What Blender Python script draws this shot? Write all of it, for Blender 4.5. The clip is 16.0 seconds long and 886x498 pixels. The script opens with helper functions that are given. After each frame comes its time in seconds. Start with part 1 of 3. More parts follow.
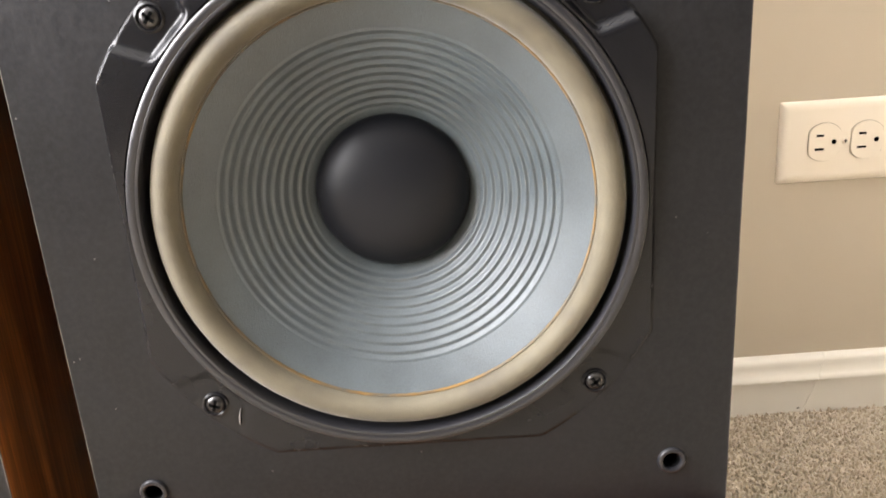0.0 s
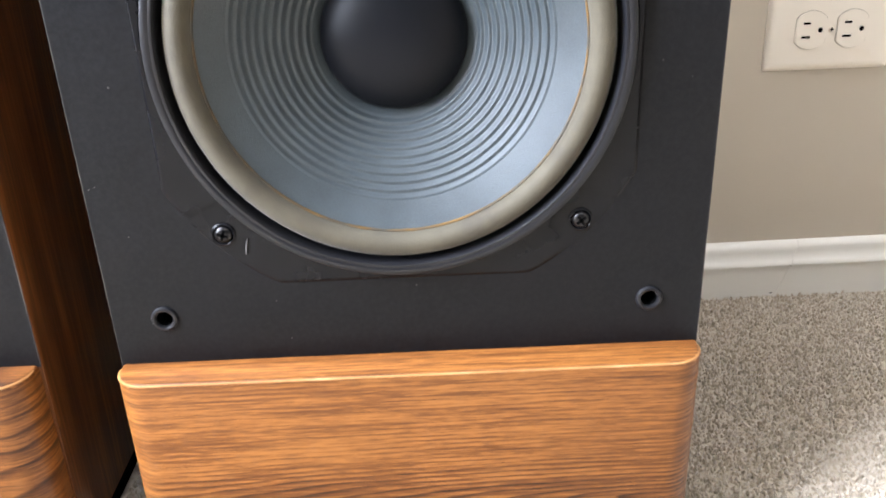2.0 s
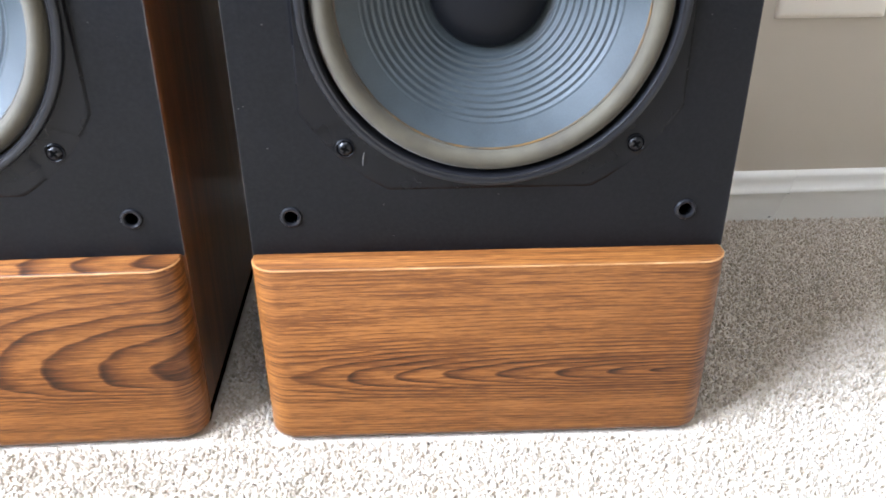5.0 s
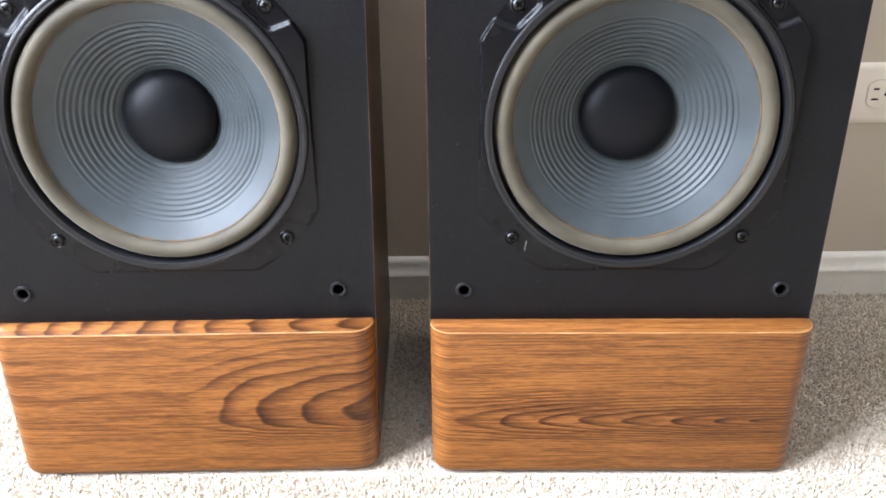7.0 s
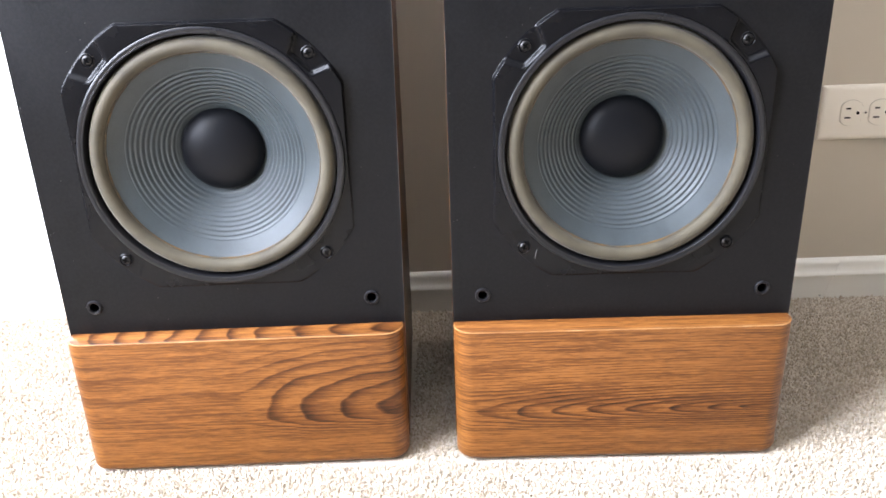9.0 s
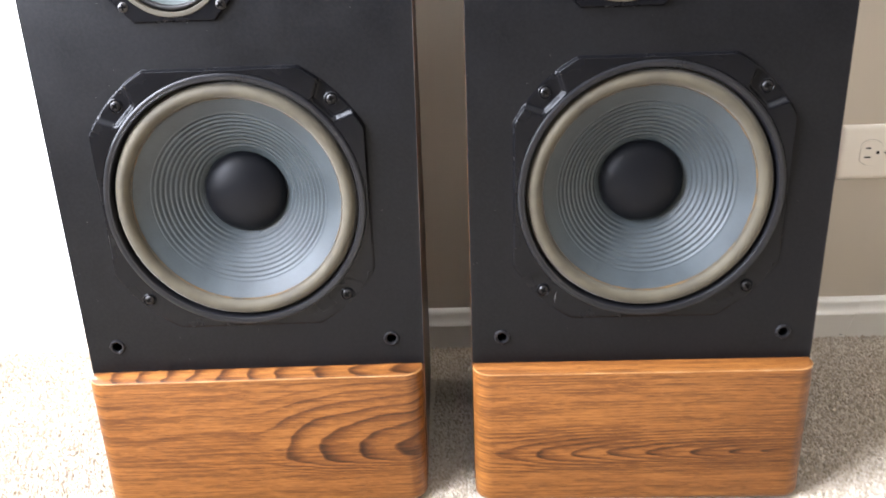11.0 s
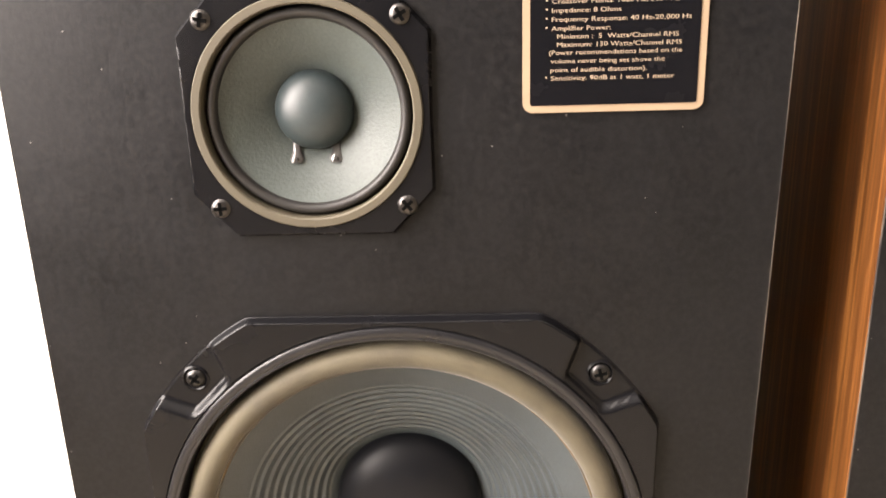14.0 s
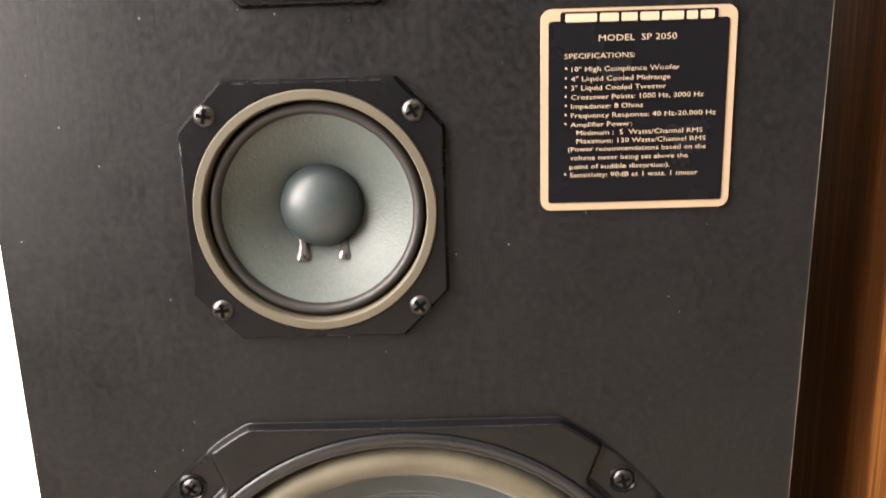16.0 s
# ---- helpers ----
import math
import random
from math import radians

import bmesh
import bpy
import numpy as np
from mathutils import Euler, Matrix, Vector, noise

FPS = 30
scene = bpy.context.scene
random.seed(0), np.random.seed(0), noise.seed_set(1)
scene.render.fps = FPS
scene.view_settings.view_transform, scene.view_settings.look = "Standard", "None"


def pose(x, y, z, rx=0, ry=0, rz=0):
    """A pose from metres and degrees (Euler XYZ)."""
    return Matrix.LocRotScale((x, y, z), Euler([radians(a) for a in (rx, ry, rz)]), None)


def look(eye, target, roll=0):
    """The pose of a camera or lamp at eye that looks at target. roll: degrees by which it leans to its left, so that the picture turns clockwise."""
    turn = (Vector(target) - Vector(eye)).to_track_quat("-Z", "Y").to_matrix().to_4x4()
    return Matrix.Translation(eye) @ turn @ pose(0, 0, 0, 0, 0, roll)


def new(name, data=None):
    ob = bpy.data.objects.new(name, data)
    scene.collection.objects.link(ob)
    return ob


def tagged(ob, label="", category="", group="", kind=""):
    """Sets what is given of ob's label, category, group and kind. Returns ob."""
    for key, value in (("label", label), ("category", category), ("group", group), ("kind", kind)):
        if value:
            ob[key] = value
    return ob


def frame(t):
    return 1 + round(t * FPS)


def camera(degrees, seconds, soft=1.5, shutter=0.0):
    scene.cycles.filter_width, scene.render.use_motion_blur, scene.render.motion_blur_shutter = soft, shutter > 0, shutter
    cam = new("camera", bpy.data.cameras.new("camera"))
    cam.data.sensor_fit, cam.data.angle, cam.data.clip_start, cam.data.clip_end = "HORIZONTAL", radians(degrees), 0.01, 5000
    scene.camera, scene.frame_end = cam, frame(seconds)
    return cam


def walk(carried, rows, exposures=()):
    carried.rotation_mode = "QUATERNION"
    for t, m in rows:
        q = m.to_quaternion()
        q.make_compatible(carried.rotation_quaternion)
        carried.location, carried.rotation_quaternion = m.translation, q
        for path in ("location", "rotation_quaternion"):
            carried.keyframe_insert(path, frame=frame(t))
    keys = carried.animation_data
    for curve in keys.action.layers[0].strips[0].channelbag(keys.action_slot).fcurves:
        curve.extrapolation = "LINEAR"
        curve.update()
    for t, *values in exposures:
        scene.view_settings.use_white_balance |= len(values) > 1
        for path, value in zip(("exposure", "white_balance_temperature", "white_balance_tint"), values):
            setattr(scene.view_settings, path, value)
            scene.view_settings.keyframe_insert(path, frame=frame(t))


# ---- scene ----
cam = camera(57.5, 16.0, soft=1.6, shutter=0.4)
PATH = [
    (0, (0.027, -0.37, 0.429), (0.013, 1.528, -0.204), -3.8),
    (0.5, (0.021, -0.375, 0.414), (0.013, 1.509, -0.259), -3.0),
    (1, (0.019, -0.385, 0.406), (0.016, 1.482, -0.311), -2.7),
    (1.5, (0.021, -0.394, 0.401), (0.03, 1.459, -0.35), -2.5),
    (2, (0.019, -0.409, 0.394), (0.031, 1.424, -0.406), -2.3),
    (2.5, (0.014, -0.426, 0.392), (0.028, 1.388, -0.451), -2.0),
    (3, (0.012, -0.437, 0.388), (0.032, 1.36, -0.489), -1.6),
    (3.2, (0.014, -0.441, 0.386), (0.034, 1.352, -0.501), -1.6),
    (5.3, (-0.065, -0.525, 0.436), (-0.006, 1.231, -0.518), -0.2),
    (5.5, (-0.076, -0.538, 0.442), (-0.02, 1.223, -0.503), 0.1),
    (6, (-0.101, -0.568, 0.459), (-0.058, 1.21, -0.456), 0.6),
    (6.5, (-0.139, -0.599, 0.479), (-0.108, 1.209, -0.376), 0.7),
    (7, (-0.148, -0.631, 0.502), (-0.171, 1.194, -0.316), -0.5),
    (7.5, (-0.171, -0.661, 0.513), (-0.186, 1.186, -0.251), -1.1),
    (8, (-0.17, -0.696, 0.516), (-0.191, 1.158, -0.234), -1.7),
    (8.2, (-0.162, -0.704, 0.524), (-0.2, 1.14, -0.251), -2.0),
    (10.3, (-0.167, -0.74, 0.532), (-0.182, 1.123, -0.197), -1.9),
    (10.5, (-0.163, -0.741, 0.539), (-0.188, 1.12, -0.192), -2.0),
    (11, (-0.167, -0.723, 0.545), (-0.235, 1.149, -0.155), -2.1),
    (11.5, (-0.201, -0.668, 0.57), (-0.319, 1.209, -0.111), -2.1),
    (12, (-0.231, -0.599, 0.606), (-0.395, 1.274, -0.075), -2.2),
    (12.5, (-0.266, -0.51, 0.617), (-0.441, 1.363, -0.061), -2.0),
    (13, (-0.297, -0.455, 0.619), (-0.455, 1.427, -0.041), -1.5),
    (13.5, (-0.323, -0.396, 0.607), (-0.475, 1.5, -0.011), -1.5),
    (14, (-0.339, -0.353, 0.591), (-0.462, 1.557, 0.01), -1.7),
    (14.5, (-0.343, -0.337, 0.593), (-0.429, 1.587, 0.054), -1.9),
    (15, (-0.345, -0.334, 0.595), (-0.419, 1.596, 0.076), -1.8),
    (15.5, (-0.348, -0.328, 0.598), (-0.428, 1.606, 0.093), -1.8),
    (16, (-0.352, -0.331, 0.609), (-0.437, 1.611, 0.14), -1.7),
]
EXPOSURES = [(0.0, 0.54, 7250, 19), (1.5, 0.38, 6500, 18), (3.0, 0.16, 5750, 17), (5.5, -0.03, 5700, 16), (8.0, -0.05, 6300, 19), (10.5, -0.03, 6100, 19),
             (12.0, 0.03, 7500, 20), (14.0, 0.0, 8350, 23), (16.0, -0.08, 8200, 21)]
walk(cam, [(t, look(eye, target, roll)) for t, eye, target, roll in PATH], EXPOSURES)

# ---- light: a tall window and a glazed doorway beside the loudspeakers, the rest of the room closed ----
world = bpy.data.worlds.new("sky")
scene.world = world
world.use_nodes = True
sky = world.node_tree.nodes.new("ShaderNodeTexSky")
sky.sky_type, sky.sun_disc = "NISHITA", False
sky.sun_elevation, sky.sun_rotation = radians(50), radians(200)
background = world.node_tree.nodes["Background"]
background.inputs["Strength"].default_value = 0.1
world.node_tree.links.new(sky.outputs["Color"], background.inputs["Color"])

WALL_Y, LEFT_X, RIGHT_X, FRONT_Y, CEILING_Z = 0.350, -1.15, 2.60, -8.00, 2.60
WIN_Y0, WIN_Y1, WIN_Z0, WIN_Z1 = -1.00, -0.04, 0.50, 2.40
DOOR_X0, DOOR_X1, DOOR_Z = -1.10, -0.675, 2.05


def area_lamp(name, place, target, width, height, watts, colour):
    lamp = bpy.data.lights.new(name, "AREA")
    lamp.shape, lamp.size, lamp.size_y = "RECTANGLE", width, height
    lamp.energy, lamp.color = watts, colour
    ob = new(name, lamp)
    ob.matrix_world = look(place, target)
    return ob


MID_Y, MID_Z = (WIN_Y0 + WIN_Y1) / 2, (WIN_Z0 + WIN_Z1) / 2
area_lamp("window_daylight", (LEFT_X - 0.05, MID_Y, MID_Z), (2, MID_Y, MID_Z), WIN_Y1 - WIN_Y0, WIN_Z1 - WIN_Z0, 255, (0.84, 0.925, 1.0))
DOOR_X = (DOOR_X0 + DOOR_X1) / 2
area_lamp("doorway_daylight", (DOOR_X, WALL_Y + 0.14, DOOR_Z / 2), (DOOR_X, -2, DOOR_Z / 2), DOOR_X1 - DOOR_X0, DOOR_Z, 27, (0.90, 0.95, 1.0))

# ---- node and mesh helpers ----


class Nodes:
    """A short way to write a node material."""

    def __init__(self, name, colour=(0.5, 0.5, 0.5), rough=0.5, metal=0.0):
        self.mat = bpy.data.materials.new(name)
        self.mat.use_nodes = True
        self.tree = self.mat.node_tree
        self.bsdf = self.tree.nodes["Principled BSDF"]
        self.put("Base Color", (*colour, 1))
        self.put("Roughness", rough)
        self.put("Metallic", metal)
        self.coords = self.tree.nodes.new("ShaderNodeTexCoord").outputs["Object"]

    def put(self, socket, value):
        if isinstance(value, bpy.types.NodeSocket):
            self.tree.links.new(value, self.bsdf.inputs[socket])
        else:
            self.bsdf.inputs[socket].default_value = value

    def feed(self, socket, value):
        if isinstance(value, bpy.types.NodeSocket):
            self.tree.links.new(value, socket)
        else:
            socket.default_value = value

    def math(self, op, a, b=0.0, c=0.0, clamp=False):
        n = self.tree.nodes.new("ShaderNodeMath")
        n.operation, n.use_clamp = op, clamp
        for i, v in enumerate((a, b, c)):
            self.feed(n.inputs[i], v)
        return n.outputs[0]

    def split(self, vector=None):
        n = self.tree.nodes.new("ShaderNodeSeparateXYZ")
        self.feed(n.inputs[0], vector or self.coords)
        return n.outputs

    def mapped(self, scale=(1, 1, 1), offset=(0, 0, 0)):
        n = self.tree.nodes.new("ShaderNodeMapping")
        self.feed(n.inputs["Vector"], self.coords)
        n.inputs["Scale"].default_value, n.inputs["Location"].default_value = scale, offset
        return n.outputs[0]

    def noise(self, scale, detail=3.0, stretch=(1, 1, 1), rough=0.55, distortion=0.0):
        n = self.tree.nodes.new("ShaderNodeTexNoise")
        self.feed(n.inputs["Vector"], self.mapped(stretch))
        n.inputs["Scale"].default_value, n.inputs["Detail"].default_value = scale, detail
        n.inputs["Roughness"].default_value, n.inputs["Distortion"].default_value = rough, distortion
        return n.outputs["Fac"]

    def specks(self, scale, size):
        """1 inside small scattered dots, 0 between them."""
        n = self.tree.nodes.new("ShaderNodeTexVoronoi")
        self.feed(n.inputs["Vector"], self.coords)
        n.inputs["Scale"].default_value = scale
        return self.math("LESS_THAN", n.outputs["Distance"], size)

    def ramp(self, fac, stops):
        n = self.tree.nodes.new("ShaderNodeValToRGB")
        self.feed(n.inputs[0], fac)
        e = n.color_ramp.elements
        while len(e) < len(stops):
            e.new(0.5)
        for el, (at, col) in zip(e, stops):
            el.position, el.color = at, (*col, 1)
        return n.outputs[0]

    def mix(self, fac, a, b, blend="MIX"):
        n = self.tree.nodes.new("ShaderNodeMix")
        n.data_type, n.blend_type = "RGBA", blend
        self.feed(n.inputs[0], fac)
        for i, v in ((6, a), (7, b)):
            self.feed(n.inputs[i], v if isinstance(v, bpy.types.NodeSocket) else (*v, 1))
        return n.outputs[2]

    def span(self, value, a, b, c, d):
        n = self.tree.nodes.new("ShaderNodeMapRange")
        for i, v in enumerate((value, a, b, c, d)):
            self.feed(n.inputs[i], v)
        return n.outputs[0]

    def bump(self, height, strength, distance):
        n = self.tree.nodes.new("ShaderNodeBump")
        n.inputs["Strength"].default_value, n.inputs["Distance"].default_value = strength, distance
        self.feed(n.inputs["Height"], height)
        self.put("Normal", n.outputs[0])


def part(name, bm, material, parent, label="", smooth=True, angle=35):
    """Links a bmesh as one mesh object under a thing or a part."""
    bmesh.ops.recalc_face_normals(bm, faces=bm.faces)
    for f in bm.faces:
        f.smooth = smooth
    if smooth:
        limit = radians(angle)
        for e in bm.edges:
            e.smooth = not (len(e.link_faces) == 2 and e.calc_face_angle(0) > limit)
    me = bpy.data.meshes.new(name)
    bm.to_mesh(me)
    bm.free()
    for m in material if isinstance(material, (list, tuple)) else (material,):
        me.materials.append(m.mat if isinstance(m, Nodes) else m)
    ob = new(name, me)
    ob.parent = parent
    if label:
        tagged(ob, label)
    return ob


def box(bm, lo, hi, bevel=0.0, segments=2):
    made = bmesh.ops.create_cube(bm, size=1)["verts"]
    for v in made:
        v.co = Vector([lo[i] + (v.co[i] + 0.5) * (hi[i] - lo[i]) for i in range(3)])
    if bevel:
        edges = list({e for v in made for e in v.link_edges})
        bmesh.ops.bevel(bm, geom=edges, offset=bevel, segments=segments, affect="EDGES", profile=0.5)
    return bm


def boxed(lo, hi, bevel=0.0, segments=2):
    return box(bmesh.new(), lo, hi, bevel, segments)


def lathe(centre, profile, n=96, bm=None):
    """A turned form round the y axis through centre; profile: (radius, depth into the cabinet)."""
    bm = bm or bmesh.new()
    cx, cz = centre
    rings = []
    for r, d in profile:
        if r < 1e-6:
            rings.append([bm.verts.new((cx, d, cz))])
        else:
            rings.append([bm.verts.new((cx + r * math.cos(math.tau * i / n), d, cz + r * math.sin(math.tau * i / n))) for i in range(n)])
    for a, b in zip(rings, rings[1:]):
        for i in range(n):
            j = (i + 1) % n
            if len(a) == 1 and len(b) == 1:
                continue
            if len(a) == 1:
                bm.faces.new((a[0], b[i], b[j]))
            elif len(b) == 1:
                bm.faces.new((a[i], a[j], b[0]))
            else:
                bm.faces.new((a[i], a[j], b[j], b[i]))
    return bm


def smoothstep(a, b, x):
    t = min(1.0, max(0.0, (x - a) / (b - a)))
    return t * t * (3 - 2 * t)


def prism(points, y0, y1, bm=None):
    """An outline in x and z, drawn out from y0 to y1."""
    bm = bm or bmesh.new()
    a = [bm.verts.new((x, y0, z)) for x, z in points]
    b = [bm.verts.new((x, y1, z)) for x, z in points]
    bm.faces.new(a)
    bm.faces.new(b[::-1])
    n = len(points)
    for i in range(n):
        bm.faces.new((a[i], a[(i + 1) % n], b[(i + 1) % n], b[i]))
    return bm


def rounded(x0, z0, x1, z1, r, n=6):
    pts = []
    for cx, cz, a0 in ((x1 - r, z1 - r, 0), (x0 + r, z1 - r, 90), (x0 + r, z0 + r, 180), (x1 - r, z0 + r, 270)):
        for i in range(n + 1):
            a = radians(a0 + 90 * i / n)
            pts.append((cx + r * math.cos(a), cz + r * math.sin(a)))
    return pts


# ---- materials ----
PLINTH_OUT = 0.0245


def wood(name, x_heart, z_heart, squeeze, reach, power, warm, seed, top_freq, pace, pace_far, crowd, top_heart, flame, calm):
    """Oak-look veneer: grain along x, with growth rings that close in flame shapes round a heart."""
    m = Nodes(name, rough=0.38)
    m.put("Specular IOR Level", 0.32)
    x, y, z = m.split()
    # grain runs on round the ends and over the top edge of the panel
    back = m.math("MAXIMUM", m.math("ADD", y, PLINTH_OUT - 0.0015), 0.0)
    at_end = m.math("MULTIPLY", m.math("SIGN", x), m.math("GREATER_THAN", m.math("ABSOLUTE", x), 0.1480))
    above = m.math("GREATER_THAN", z, 0.1480)
    unrolled = m.tree.nodes.new("ShaderNodeCombineXYZ")
    m.feed(unrolled.inputs[0], m.math("ADD", x, m.math("MULTIPLY", back, m.math("MULTIPLY", at_end, m.math("SUBTRACT", 1.0, above)))))
    m.feed(unrolled.inputs[2], m.math("ADD", z, m.math("MULTIPLY", back, above)))
    m.coords = unrolled.outputs[0]
    wob = m.math("SUBTRACT", m.noise(9, 3, (1, 1.3, 4), 0.5), 0.5)
    wob2 = m.math("SUBTRACT", m.noise(45, 1.5, (0.3, 1, 1)), 0.5)
    dz = m.math("ADD", m.math("SUBTRACT", z, z_heart), m.math("MULTIPLY", wob, 0.010 * calm))
    # the arms crowd together below the heart
    dz = m.math("MULTIPLY", m.math("ABSOLUTE", dz), m.math("ADD", 1.0, m.math("MULTIPLY", m.math("LESS_THAN", dz, 0.0), crowd)))
    dz = m.math("ADD", dz, m.math("MULTIPLY", back, m.math("MULTIPLY", above, top_freq)))
    # the top edge of the panel may show a flame of its own
    on_top = m.math("MULTIPLY", m.math("GREATER_THAN", z, 0.1500), top_heart)
    crown = m.math("MULTIPLY", m.math("ABSOLUTE", m.math("ADD", y, 0.011)), 1.5)
    dz = m.math("ADD", m.math("MULTIPLY", dz, m.math("SUBTRACT", 1.0, on_top)), m.math("MULTIPLY", crown, on_top))
    dx = m.math("MULTIPLY", m.math("ABSOLUTE", m.math("SUBTRACT", x, x_heart)), squeeze)
    dx = m.math("SMOOTH_MIN", dx, m.math("ADD", m.math("MULTIPLY", on_top, 0.3), reach * squeeze), 0.006)
    dx = m.math("ADD", dx, m.math("MULTIPLY", wob2, 0.004 * calm))
    r = m.math("POWER", m.math("ADD", m.math("POWER", dz, power), m.math("POWER", dx, power)), 1.0 / power)
    # rings stand wide apart near the heart and closer away from it
    rings = m.math("ADD", m.math("MULTIPLY", r, pace), m.math("MULTIPLY", m.math("MULTIPLY", r, r), pace_far))
    wave = m.math("FRACT", m.math("ADD", rings, m.math("MULTIPLY", wob2, 0.5)))
    late = m.math("MULTIPLY", m.math("POWER", wave, 3.4), m.span(wave, 0.90, 1.0, 1.0, 0.0))
    late = m.math("MULTIPLY", late, m.math("MAXIMUM", on_top, m.span(dx, 0.86 * reach * squeeze, reach * squeeze, 1.0, 0.30)))
    fibre = m.noise(480, 4, (0.055, 1, 1.0), 0.7)
    streak = m.noise(70, 4, (0.045, 1, 1.6), 0.65)
    blotch = m.noise(7 + seed, 2, (0.5, 1, 2.0))
    bands = m.noise(30 + 3 * seed, 3, (0.045, 1, 1.6), 0.5)
    lines = m.noise(560, 3, (0.018, 1, 1), 0.6, 0.15)
    dash = m.noise(900, 3, (0.085, 1, 1), 0.6)
    # the flames fade into straight fine grain away from the heart
    late = m.math("MULTIPLY", late, m.span(dz, flame * 0.5, flame, 1.0, 0.30))
    tone = m.math("ADD", m.math("MULTIPLY", m.math("MULTIPLY", late, m.span(streak, 0.3, 0.65, 1.0, 0.72)), 1.0), m.math("MULTIPLY", m.math("SUBTRACT", 1.0, streak), 0.44))
    tone = m.math("ADD", tone, m.math("MULTIPLY", m.math("SUBTRACT", fibre, 0.5), 0.8))
    tone = m.math("ADD", tone, m.math("MULTIPLY", m.math("SUBTRACT", dash, 0.5), 0.75))
    tone = m.math("ADD", tone, m.math("MULTIPLY", m.math("SUBTRACT", blotch, 0.5), 0.4))
    tone = m.math("ADD", tone, m.math("MULTIPLY", m.math("SUBTRACT", bands, 0.5), 0.45))
    tone = m.math("ADD", tone, m.math("MULTIPLY", m.math("SUBTRACT", lines, 0.5), 0.98), clamp=True)
    a, b, c, d = warm
    m.put("Base Color", m.ramp(tone, ((0.06, a), (0.32, b), (0.58, c), (0.92, d))))
    m.put("Roughness", m.span(fibre, 0.3, 0.7, 0.34, 0.5))
    m.bump(m.math("SUBTRACT", fibre, m.math("MULTIPLY", late, 0.4)), 0.12, 0.0006)
    return m


OAK = ((0.268, 0.105, 0.0235), (0.146, 0.0512, 0.0110), (0.076, 0.0247, 0.0058), (0.024, 0.0079, 0.0027))
wood_right = wood("oak veneer, long flames", 0.150, 0.058, 0.085, 0.300, 2.2, OAK, 0.3, 0.9, 325.0, 0.0, 0.3, 0.0, 0.036, 0.6)
wood_left = wood("oak veneer, broad flames", 0.25, 0.060, 0.280, 0.246, 2.5, OAK, 1.7, 1.6, 50.0, 450.0, 2.6, 1.0, 0.085, 1.0)


def side_wood():
    """The same veneer with the grain upright."""
    m = Nodes("upright oak veneer", rough=0.30)
    m.put("Specular IOR Level", 0.28)
    wave = m.noise(70, 4, (1, 1.3, 0.03), 0.6, 0.3)
    fibre = m.noise(420, 3, (1, 1, 0.02), 0.6)
    tone = m.math("ADD", m.math("MULTIPLY", wave, 0.8), m.math("MULTIPLY", m.math("SUBTRACT", fibre, 0.45), 0.95), clamp=True)
    m.put("Base Color", m.ramp(tone, ((0.2, (0.025, 0.0085, 0.0029)), (0.45, (0.072, 0.0250, 0.0074)), (0.75, (0.205, 0.078, 0.0205)))))
    m.bump(fibre, 0.1, 0.0005)
    return m


veneer = side_wood()


def board_black():
    """Matt black board with a faint lay, rub marks and dust."""
    m = Nodes("black baffle board")
    lay = m.noise(260, 3, (1, 1, 0.10))
    cross = m.noise(190, 3, (0.08, 1, 1))
    cloud = m.noise(16, 5, rough=0.65)
    mottle = m.noise(330, 4, rough=0.7)
    fleck = m.math("MULTIPLY", m.specks(105, 0.045), m.math("GREATER_THAN", m.noise(23, 2), 0.53))
    base = m.mix(m.span(cloud, 0.3, 0.7, 0.0, 1.0), (0.0020, 0.0021, 0.0028), (0.0038, 0.0038, 0.0046))
    base = m.mix(m.span(mottle, 0.40, 0.68, 0.0, 0.85), base, (0.0085, 0.0082, 0.0086))
    base = m.mix(m.math("MULTIPLY", m.math("MULTIPLY", lay, cross), 0.5), base, (0.0080, 0.0077, 0.0078))
    m.put("Specular IOR Level", 0.165)
    m.put("Base Color", m.mix(m.math("MULTIPLY", fleck, 0.55), base, (0.17, 0.16, 0.15)))
    m.put("Roughness", m.math("ADD", m.span(cloud, 0.3, 0.7, 0.36, 0.50), m.span(mottle, 0.3, 0.7, -0.05, 0.06)))
    m.bump(m.math("ADD", m.math("MULTIPLY", mottle, 0.8), m.math("MULTIPLY", lay, 0.5)), 0.22, 0.0006)
    return m


baffle_black = board_black()


def plastic(name, colour, rough, grain=700, gloss=0.5):
    m = Nodes(name, colour, rough)
    cloud = m.noise(30, 4)
    m.put("Base Color", m.mix(cloud, tuple(0.85 * c for c in colour), tuple(min(1, 1.18 * c) for c in colour)))
    m.put("Roughness", m.span(cloud, 0.25, 0.75, rough - 0.03, rough + 0.05))
    m.put("Specular IOR Level", gloss)
    if grain:
        m.bump(m.noise(grain, 2), 0.05, 0.0003)
    return m


frame_black = plastic("satin black moulding", (0.0035, 0.0035, 0.0042), 0.25, 0, 0.17)
ring_black = plastic("black rubber ring", (0.0085, 0.0085, 0.0098), 0.30, 0, 0.34)
# near-black stands in for shade in slots and hollows; base and chips share it
dark = Nodes("dark hollow", (0.003, 0.003, 0.003), 0.9)
dark.put("Specular IOR Level", 0.0)
felt = plastic("dusty black cap", (0.0052, 0.0056, 0.0070), 0.42, 1500, 0.13)
roll_black = plastic("dark coated edge roll", (0.016, 0.015, 0.0145), 0.45, 900, 0.25)


